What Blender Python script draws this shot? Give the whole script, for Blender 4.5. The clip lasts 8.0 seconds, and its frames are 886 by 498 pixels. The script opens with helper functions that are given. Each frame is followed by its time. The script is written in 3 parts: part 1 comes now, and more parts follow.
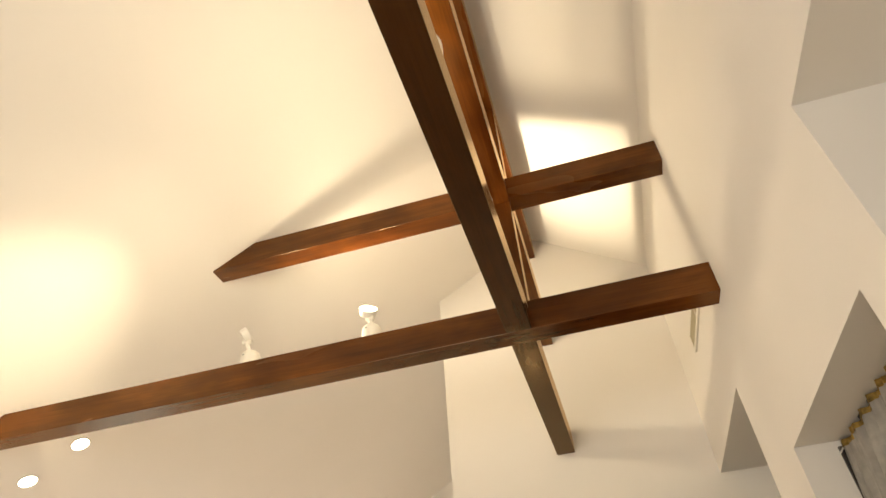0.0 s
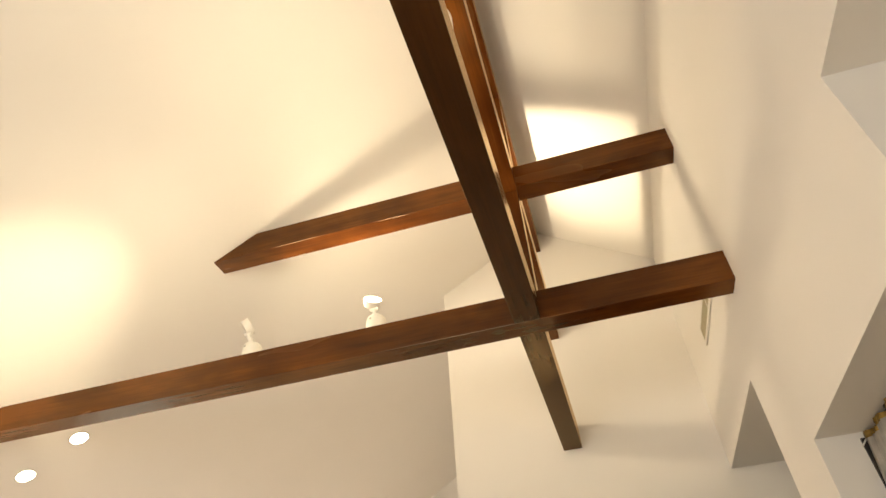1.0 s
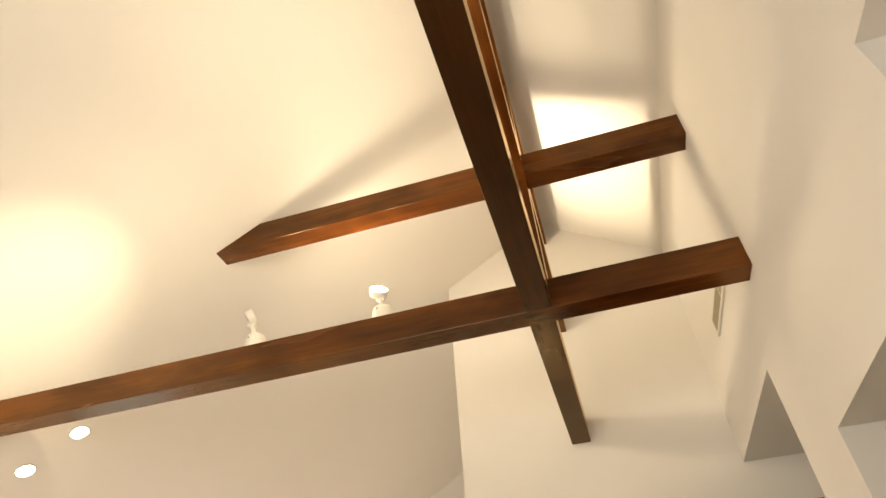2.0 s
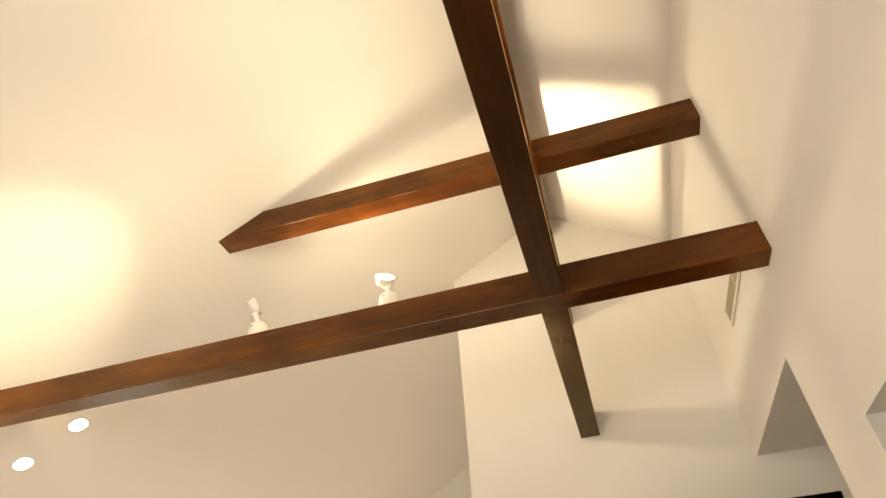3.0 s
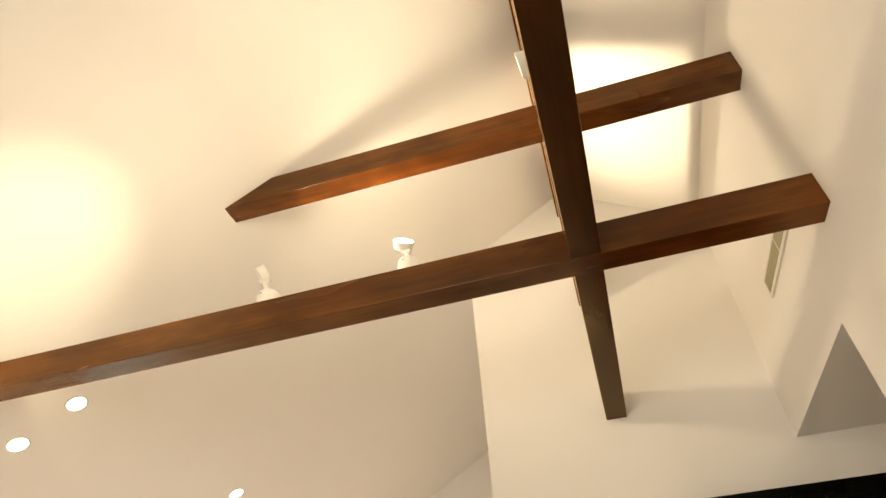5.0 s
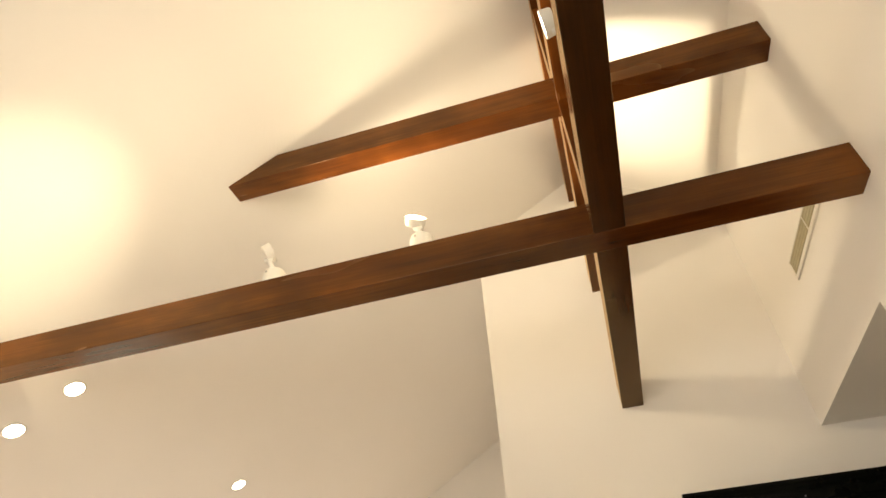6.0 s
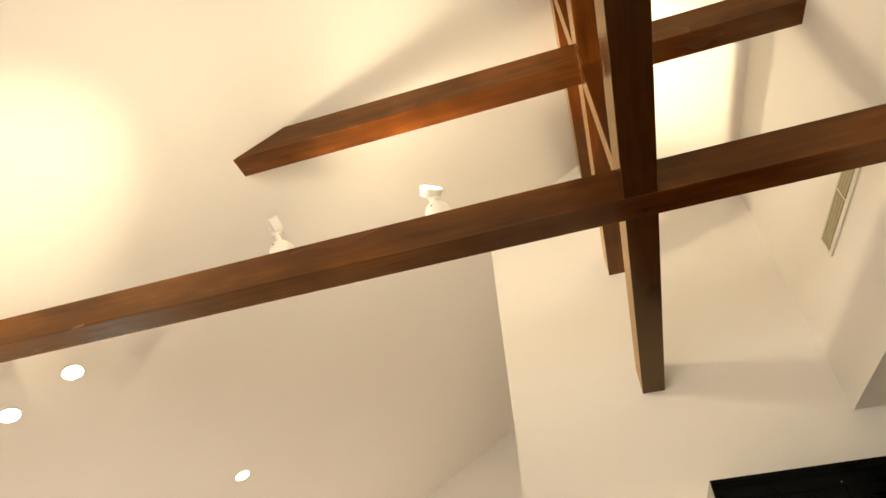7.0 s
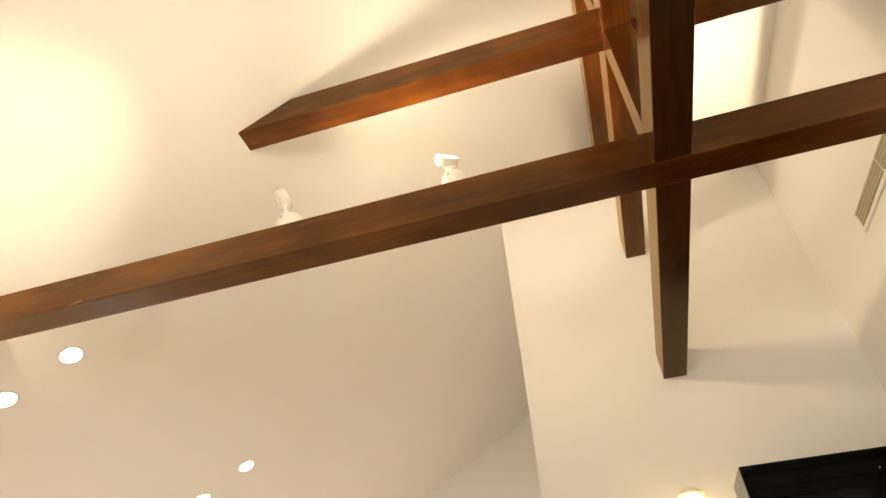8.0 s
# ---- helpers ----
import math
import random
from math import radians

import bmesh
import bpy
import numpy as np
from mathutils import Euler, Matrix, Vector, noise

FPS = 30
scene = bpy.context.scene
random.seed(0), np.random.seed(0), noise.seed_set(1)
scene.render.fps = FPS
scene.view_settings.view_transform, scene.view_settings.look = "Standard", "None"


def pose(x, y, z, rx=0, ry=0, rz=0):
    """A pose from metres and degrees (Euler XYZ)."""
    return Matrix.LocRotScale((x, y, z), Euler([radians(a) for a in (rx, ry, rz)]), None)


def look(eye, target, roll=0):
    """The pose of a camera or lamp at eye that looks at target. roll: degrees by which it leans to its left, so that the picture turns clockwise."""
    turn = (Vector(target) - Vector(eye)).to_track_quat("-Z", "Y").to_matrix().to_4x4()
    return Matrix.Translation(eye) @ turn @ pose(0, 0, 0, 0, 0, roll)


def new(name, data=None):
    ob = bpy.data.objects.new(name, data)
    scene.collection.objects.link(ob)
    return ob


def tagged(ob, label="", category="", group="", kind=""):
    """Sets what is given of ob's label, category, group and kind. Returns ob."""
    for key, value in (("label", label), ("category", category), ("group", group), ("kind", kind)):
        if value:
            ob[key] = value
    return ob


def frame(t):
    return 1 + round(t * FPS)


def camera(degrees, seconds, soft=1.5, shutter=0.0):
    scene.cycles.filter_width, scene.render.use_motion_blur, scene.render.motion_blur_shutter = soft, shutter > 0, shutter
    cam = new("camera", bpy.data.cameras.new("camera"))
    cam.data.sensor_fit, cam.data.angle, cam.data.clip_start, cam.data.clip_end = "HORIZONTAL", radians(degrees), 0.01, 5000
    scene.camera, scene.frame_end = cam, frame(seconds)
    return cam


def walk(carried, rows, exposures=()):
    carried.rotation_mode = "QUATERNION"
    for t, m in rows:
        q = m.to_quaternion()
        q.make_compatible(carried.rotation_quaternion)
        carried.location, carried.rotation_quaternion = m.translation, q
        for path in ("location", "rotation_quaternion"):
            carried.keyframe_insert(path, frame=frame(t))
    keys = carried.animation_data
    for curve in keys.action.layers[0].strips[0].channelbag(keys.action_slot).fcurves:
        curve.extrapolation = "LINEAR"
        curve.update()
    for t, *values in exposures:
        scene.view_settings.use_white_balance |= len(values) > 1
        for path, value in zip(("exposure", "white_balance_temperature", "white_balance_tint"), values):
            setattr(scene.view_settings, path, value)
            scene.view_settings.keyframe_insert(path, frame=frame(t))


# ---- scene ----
cam = camera(73.2, 8.0)

PATH = [
    (0, (0.242, -4.02, 1.11), (-0.119, -2.538, 2.404), -4.5),
    (0.5, (0.218, -3.983, 1.112), (-0.145, -2.501, 2.406), -4.5),
    (1, (0.193, -3.943, 1.115), (-0.172, -2.462, 2.409), -4.3),
    (1.5, (0.164, -3.909, 1.117), (-0.202, -2.427, 2.409), -4.4),
    (3, (0.065, -3.789, 1.117), (-0.301, -2.307, 2.409), -4.3),
    (3.5, (0.027, -3.74, 1.115), (-0.339, -2.259, 2.409), -4.2),
    (4, (-0.016, -3.683, 1.111), (-0.382, -2.204, 2.407), -4.2),
    (4.5, (-0.06, -3.62, 1.111), (-0.429, -2.143, 2.407), -4.2),
    (6, (-0.203, -3.429, 1.122), (-0.579, -1.948, 2.413), -3.8),
    (6.5, (-0.26, -3.352, 1.125), (-0.638, -1.871, 2.414), -3.8),
    (7, (-0.32, -3.277, 1.126), (-0.699, -1.795, 2.415), -3.7),
    (7.5, (-0.369, -3.209, 1.129), (-0.753, -1.727, 2.416), -3.5),
    (8, (-0.425, -3.132, 1.128), (-0.81, -1.651, 2.416), -3.5),
]
walk(cam, [(t, look(eye, target, roll)) for t, eye, target, roll in PATH])


# ---------------------------------------------------------------- light
world = bpy.data.worlds.new("sky")
scene.world = world
world.use_nodes = True
wn = world.node_tree
sky = wn.nodes.new("ShaderNodeTexSky")
sky.sky_type = 'NISHITA'
sky.sun_disc = False
sky.sun_elevation = radians(38)
sky.sun_rotation = radians(200)
wn.links.new(sky.outputs[0], wn.nodes["Background"].inputs[0])
wn.nodes["Background"].inputs[1].default_value = 0.12

WARM = (1.0, 0.815, 0.540)       # tungsten-coloured lamps of the room
SPOT_POWER = 85.0
DOWN_POWER = 104.0
DOWN = (1.0, 0.855, 0.715)         # the downlights are a little whiter


SOUTH_FILL = (1.0, 0.955, 0.865)
DAY_POWER = 42.0


def window_light(name, eye, target, width, height, power, colour):
    """An area lamp in a window's opening; the south one is added fill."""
    data = bpy.data.lights.new(name, 'AREA')
    data.shape, data.size, data.size_y = 'RECTANGLE', width, height
    data.energy, data.color = power, colour
    ob = new(name, data)
    ob.matrix_world = look(eye, target)
    return ob


def spot_lamp(name, eye, target, power, degrees, blend, radius, colour=WARM):
    data = bpy.data.lights.new(name, 'SPOT')
    data.energy, data.color = power, colour
    data.spot_size, data.spot_blend, data.shadow_soft_size = radians(degrees), blend, radius
    ob = new(name, data)
    ob.matrix_world = look(eye, target)
    return ob


# ---------------------------------------------------------------- plan, in metres
WALL_E = 0.895                 # face of the wall that carries the cross beams
SLOPE_W, RIDGE = 0.59, 4.522   # the long slope of the ceiling and its ridge over x = 0
EAVE_E = 3.96                  # height at which the short slope meets the east wall
SLOPE_E = (RIDGE - EAVE_E) / WALL_E
CORNER_W = -0.803              # free corner of the gable wall
FAR_N, FAR_S, FAR_W = 2.93, -6.6, -4.05
BEAM_W, BEAM_H = 0.12, 0.158
Y_CROSS = -1.566               # axis of the cross beams
Z_LOW, Z_UP, Z_UP_LONG, Z_RIDGE = 2.596, 3.456, 3.432, 4.282


WIN_W = (-0.2, 1.0, 0.95, 1.70)  # window of the west wall: y, y, z, z
WIN_S = (-2.6, -0.1, 0.4, 2.1)  # added window of the south wall, out of view: x, x, z, z


def slope_z(x):
    return RIDGE + SLOPE_W * x if x < 0 else RIDGE - SLOPE_E * x


window_light("window_light_west", (FAR_W - 0.03, 0.4, 1.325), (0, 0.4, 1.325), 1.1, 0.65, DAY_POWER * 0.13, (0.80, 0.92, 1.0))
# fill lamp added behind the camera to brighten the gable and south faces
window_light("fill_light_south", (-1.35, FAR_S - 0.03, 1.25), (-1.35, 0, 1.25), 2.4, 1.6, DAY_POWER * 1.9, SOUTH_FILL)


# ---------------------------------------------------------------- materials
def material(name):
    m = bpy.data.materials.new(name)
    m.use_nodes = True
    nt = m.node_tree
    return m, nt, nt.nodes["Principled BSDF"]


def node(nt, kind, **values):
    n = nt.nodes.new(kind)
    for key, value in values.items():
        n.inputs[key].default_value = value
    return n


def ramp(nt, source, stops):
    n = nt.nodes.new("ShaderNodeValToRGB")
    e = n.color_ramp.elements
    while len(e) < len(stops):
        e.new(0.5)
    for el, (pos, col) in zip(e, stops):
        el.position, el.color = pos, (*col, 1)
    nt.links.new(source, n.inputs[0])
    return n


def plaster_material(name, light, dark, bump=0.10, rough=0.72):
    """Papered or painted wall: fine woven relief, faint broad unevenness."""
    m, nt, b = material(name)
    co = nt.nodes.new("ShaderNodeTexCoord")
    broad = node(nt, "ShaderNodeTexNoise", Scale=0.9, Detail=3.0)
    fine = node(nt, "ShaderNodeTexNoise", Scale=260.0, Detail=3.0)
    mid = node(nt, "ShaderNodeTexNoise", Scale=14.0, Detail=4.0)
    for n in (broad, fine, mid):
        nt.links.new(co.outputs["Object"], n.inputs["Vector"])
    r = ramp(nt, broad.outputs[0], [(0.3, dark), (0.7, light)])
    nt.links.new(r.outputs[0], b.inputs["Base Color"])
    add = nt.nodes.new("ShaderNodeMath")
    add.operation = 'MULTIPLY_ADD'
    nt.links.new(mid.outputs[0], add.inputs[0])
    add.inputs[1].default_value = 0.6
    nt.links.new(fine.outputs[0], add.inputs[2])
    bp = node(nt, "ShaderNodeBump", Strength=bump, Distance=0.002)
    nt.links.new(add.outputs[0], bp.inputs["Height"])
    nt.links.new(bp.outputs[0], b.inputs["Normal"])
    b.inputs["Roughness"].default_value = rough
    return m


def wood_material(name, dark, mid_c, light, rough=0.30, ring=95.0, gloss_share=1.0):
    """Dark-stained, varnished timber with its grain along local x."""
    m, nt, b = material(name)
    co = nt.nodes.new("ShaderNodeTexCoord")
    oi = nt.nodes.new("ShaderNodeObjectInfo")
    off = nt.nodes.new("ShaderNodeVectorMath")
    off.operation = 'SCALE'
    off.inputs[0].default_value = (7.0, 0.10, 0.16)
    nt.links.new(oi.outputs["Random"], off.inputs["Scale"])
    plus = nt.nodes.new("ShaderNodeVectorMath")
    plus.operation = 'ADD'
    nt.links.new(co.outputs["Object"], plus.inputs[0])
    nt.links.new(off.outputs[0], plus.inputs[1])

    def math_node(op, a, b2, c=None):
        n = nt.nodes.new("ShaderNodeMath")
        n.operation = op
        for k, v in enumerate((a, b2, c)):
            if v is None:
                continue
            if isinstance(v, (int, float)):
                n.inputs[k].default_value = v
            else:
                nt.links.new(v, n.inputs[k])
        return n.outputs[0]

    def grain(scale, detail, sx, distortion=0.4):
        mp = nt.nodes.new("ShaderNodeMapping")
        mp.inputs["Scale"].default_value = (sx, 1.0, 1.0)
        nt.links.new(plus.outputs[0], mp.inputs["Vector"])
        n = node(nt, "ShaderNodeTexNoise", Scale=scale, Detail=detail, Roughness=0.6, Distortion=distortion)
        nt.links.new(mp.outputs[0], n.inputs["Vector"])
        return n.outputs[0]
    fibre = grain(170.0, 3.0, 0.022)
    streak = grain(38.0, 4.0, 0.05)
    cloud = grain(2.4, 3.0, 0.55)
    bend = grain(5.0, 2.0, 0.22)
    # growth rings round a pith that runs beside the timber, slightly askew to it
    mp = nt.nodes.new("ShaderNodeMapping")
    mp.inputs["Location"].default_value = (0.0, 0.035, 0.11)
    mp.inputs["Rotation"].default_value = (0.0, 0.012, 0.018)
    nt.links.new(plus.outputs[0], mp.inputs["Vector"])
    flat = nt.nodes.new("ShaderNodeVectorMath")
    flat.operation = 'MULTIPLY'
    flat.inputs[1].default_value = (0.0, 1.0, 1.0)
    nt.links.new(mp.outputs[0], flat.inputs[0])
    dist = nt.nodes.new("ShaderNodeVectorMath")
    dist.operation = 'LENGTH'
    nt.links.new(flat.outputs[0], dist.inputs[0])
    turns = math_node('MULTIPLY_ADD', dist.outputs["Value"], ring, math_node('MULTIPLY', bend, 5.0))
    saw = math_node('FRACT', turns, 0.0)
    edge = math_node('PINGPONG', saw, 0.5)
    late = math_node('POWER', math_node('MULTIPLY', edge, 2.0), 3.0)    # narrow dark late wood
    tone = math_node('MULTIPLY_ADD', late, -0.006, math_node('MULTIPLY_ADD', streak, 0.34, math_node('MULTIPLY', fibre, 0.26)))
    tone = math_node('MULTIPLY_ADD', cloud, 1.10, tone)
    r = ramp(nt, tone, [(0.54, dark), (0.80, mid_c), (1.0, light)])
    nt.links.new(r.outputs[0], b.inputs["Base Color"])
    rr = nt.nodes.new("ShaderNodeMapRange")
    rr.inputs["From Min"].default_value, rr.inputs["From Max"].default_value = 0.3, 0.7
    rr.inputs["To Min"].default_value, rr.inputs["To Max"].default_value = rough - 0.02, rough + 0.08
    nt.links.new(bend, rr.inputs["Value"])
    b.inputs["Roughness"].default_value = 0.6
    b.inputs["Specular IOR Level"].default_value = 0.0
    bp = node(nt, "ShaderNodeBump", Strength=0.11, Distance=0.0015)
    nt.links.new(math_node('MULTIPLY_ADD', fibre, 0.6, streak), bp.inputs["Height"])
    nt.links.new(bp.outputs[0], b.inputs["Normal"])
    # a coat of varnish over the wood; its amber tint stands in for warm reflections
    gloss = node(nt, "ShaderNodeBsdfGlossy", Color=(1.0, 0.79, 0.54, 1))
    nt.links.new(rr.outputs[0], gloss.inputs["Roughness"])
    nt.links.new(bp.outputs[0], gloss.inputs["Normal"])
    fresnel = node(nt, "ShaderNodeFresnel", IOR=1.48)
    coat = nt.nodes.new("ShaderNodeMixShader")
    nt.links.new(math_node('MULTIPLY', fresnel.outputs[0], gloss_share), coat.inputs[0])
    nt.links.new(b.outputs[0], coat.inputs[1])
    nt.links.new(gloss.outputs[0], coat.inputs[2])
    nt.links.new(coat.outputs[0], nt.nodes["Material Output"].inputs["Surface"])
    return m


def plain_material(name, colour, rough=0.4, metal=0.0, vary=0.12, scale=30.0, bump=0.04):
    m, nt, b = material(name)
    co = nt.nodes.new("ShaderNodeTexCoord")
    n = node(nt, "ShaderNodeTexNoise", Scale=scale, Detail=4.0)
    nt.links.new(co.outputs["Object"], n.inputs["Vector"])
    r = ramp(nt, n.outputs[0], [(0.3, tuple(c * (1 - vary) for c in colour)), (0.7, colour)])
    nt.links.new(r.outputs[0], b.inputs["Base Color"])
    b.inputs["Roughness"].default_value, b.inputs["Metallic"].default_value = rough, metal
    bp = node(nt, "ShaderNodeBump", Strength=bump, Distance=0.001)
    nt.links.new(n.outputs[0], bp.inputs["Height"])
    nt.links.new(bp.outputs[0], b.inputs["Normal"])
    return m


def glow_material(name, colour, strength):
    m, nt, b = material(name)
    b.inputs["Base Color"].default_value = (0.8, 0.8, 0.8, 1)
    b.inputs["Emission Color"].default_value = (*colour, 1)
    b.inputs["Emission Strength"].default_value = strength
    return m


M_WALL = plaster_material("wall_paper", (0.802, 0.770, 0.716), (0.772, 0.740, 0.686))
M_CEIL = plaster_material("ceiling_paper", (0.855, 0.820, 0.762), (0.825, 0.790, 0.732), 0.08)
M_WOOD = wood_material("stained_timber", (0.029, 0.0073, 0.0012), (0.075, 0.0204, 0.0031), (0.136, 0.0410, 0.0064), 0.20, gloss_share=1.0)
# darker copy of stained_timber: the tie beam's underside shade put into its colour
M_TIE = wood_material("shaded_timber_copy", (0.019, 0.0060, 0.0011), (0.038, 0.0122, 0.0021), (0.056, 0.0188, 0.0034), 0.20, gloss_share=0.85)
M_FLOOR = wood_material("oak_floor", (0.24, 0.205, 0.158), (0.315, 0.273, 0.215), (0.375, 0.330, 0.266), 0.45, gloss_share=0.6)
M_WHITE = plain_material("white_enamel", (0.74, 0.71, 0.64), 0.35, 0.0, 0.04)
M_CREAM = plain_material("cream_enamel", (0.86, 0.77, 0.58), 0.4, 0.0, 0.04)
M_SCREW = plain_material("steel_screw", (0.35, 0.34, 0.32), 0.4, 1.0)
M_LENS = glow_material("lamp_lens", (1.0, 0.86, 0.62), 14.0)
M_BULB = glow_material("lamp_bulb", (1.0, 0.76, 0.42), 8.5)
M_BLACK = plain_material("black_lacquer", (0.0030, 0.0036, 0.0026), 0.22, 0.0, 0.4, 9.0)
M_BLACK.node_tree.nodes["Principled BSDF"].inputs["Specular IOR Level"].default_value = 0.08
M_SIDE = plain_material("polished_side", (0.010, 0.008, 0.006), 0.09, 0.0, 0.2, 12.0, 0.01)
M_SIDE.node_tree.nodes["Principled BSDF"].inputs["IOR"].default_value = 2.1
M_GREY = plain_material("grille_olive", (0.40, 0.355, 0.225), 0.55)
M_DARK = plain_material("dark_frame", (0.03, 0.025, 0.02), 0.4)
M_GOLD = plain_material("gold_braid", (0.66, 0.44, 0.13), 0.42, 0.6, 0.75, 45.0)
M_CLOTH = plain_material("curtain_cloth", (0.60, 0.565, 0.50), 0.34, 0.0, 0.30, 26.0, 0.10)


def glass_material(name):
    m, nt, b = material(name)
    b.inputs["Base Color"].default_value = (0.9, 0.93, 0.93, 1)
    b.inputs["Transmission Weight"].default_value = 1.0
    b.inputs["Roughness"].default_value, b.inputs["IOR"].default_value = 0.02, 1.45
    return m


M_GLASS = glass_material("pane_glass")
M_SHADE = glass_material("frosted_globe")
M_SHADE.node_tree.nodes["Principled BSDF"].inputs["Base Color"].default_value = (1.0, 0.94, 0.80, 1)
M_SHADE.node_tree.nodes["Principled BSDF"].inputs["Roughness"].default_value = 0.55
M_SHADE.node_tree.nodes["Principled BSDF"].inputs["IOR"].default_value = 1.2
M_CASE = glass_material("smoked_glass")
M_CASE.node_tree.nodes["Principled BSDF"].inputs["Base Color"].default_value = (0.16, 0.165, 0.15, 1)
M_CASE.node_tree.nodes["Principled BSDF"].inputs["IOR"].default_value = 1.28


# ---------------------------------------------------------------- mesh helpers
def box(bm, x0, x1, y0, y1, z0, z1, bevel=0.0, seg=1):
    vs = [bm.verts.new((x, y, z)) for x in (x0, x1) for y in (y0, y1) for z in (z0, z1)]
    fs = [bm.faces.new([vs[i] for i in q]) for q in
          ((0, 1, 3, 2), (4, 6, 7, 5), (0, 4, 5, 1), (2, 3, 7, 6), (0, 2, 6, 4), (1, 5, 7, 3))]
    if bevel:
        es = {e for f in fs for e in f.edges}
        bmesh.ops.bevel(bm, geom=list(es), offset=bevel, segments=seg, affect='EDGES', profile=0.5)
    return vs


def prism(bm, outline, axis, a, b):
    """A prism of the outline (pairs) along an axis 'x' or 'y' from a to b."""
    def at(p, v):
        return (v, p[0], p[1]) if axis == 'x' else (p[0], v, p[1])
    low = [bm.verts.new(at(p, a)) for p in outline]
    top = [bm.verts.new(at(p, b)) for p in outline]
    bm.faces.new(low)
    bm.faces.new(top[::-1])
    for i in range(len(outline)):
        j = (i + 1) % len(outline)
        bm.faces.new((low[j], low[i], top[i], top[j]))


def lathe(bm, profile, n=32, axis=Matrix.Identity(4)):
    """A turned body: profile of (radius, height) pairs, about local z."""
    rings = []
    for r, h in profile:
        if r < 1e-6:
            rings.append([bm.verts.new(axis @ Vector((0, 0, h)))])
        else:
            rings.append([bm.verts.new(axis @ Vector((r * math.cos(2 * math.pi * k / n), r * math.sin(2 * math.pi * k / n), h)))
                          for k in range(n)])
    for lo, hi in zip(rings, rings[1:]):
        for k in range(n):
            a, b2 = k, (k + 1) % n
            if len(lo) == 1 and len(hi) == 1:
                continue
            if len(lo) == 1:
                bm.faces.new((lo[0], hi[b2], hi[a]))
            elif len(hi) == 1:
                bm.faces.new((lo[a], lo[b2], hi[0]))
            else:
                bm.faces.new((lo[a], lo[b2], hi[b2], hi[a]))


def finish(name, bm, mat, smooth=False):
    bmesh.ops.recalc_face_normals(bm, faces=bm.faces[:])
    me = bpy.data.meshes.new(name)
    bm.to_mesh(me)
    bm.free()
    me.materials.append(mat)
    if smooth:
        for p in me.polygons:
            p.use_smooth = True
        me.set_sharp_from_angle(angle=radians(40))
    return me


def thing(name, bm, mat, label, category, kind="", group="", smooth=False):
    return tagged(new(name, finish(name, bm, mat, smooth)), label, category, group, kind)


def part(name, bm, mat, parent, label="", smooth=False):
    ob = new(name, finish(name, bm, mat, smooth))
    ob.parent = parent
    if label:
        tagged(ob, label)
    return ob


def empty(name, m, label, category, group=""):
    ob = new(name)
    ob.matrix_world = m
    ob.empty_display_size = 0.1
    return tagged(ob, label, category, group)


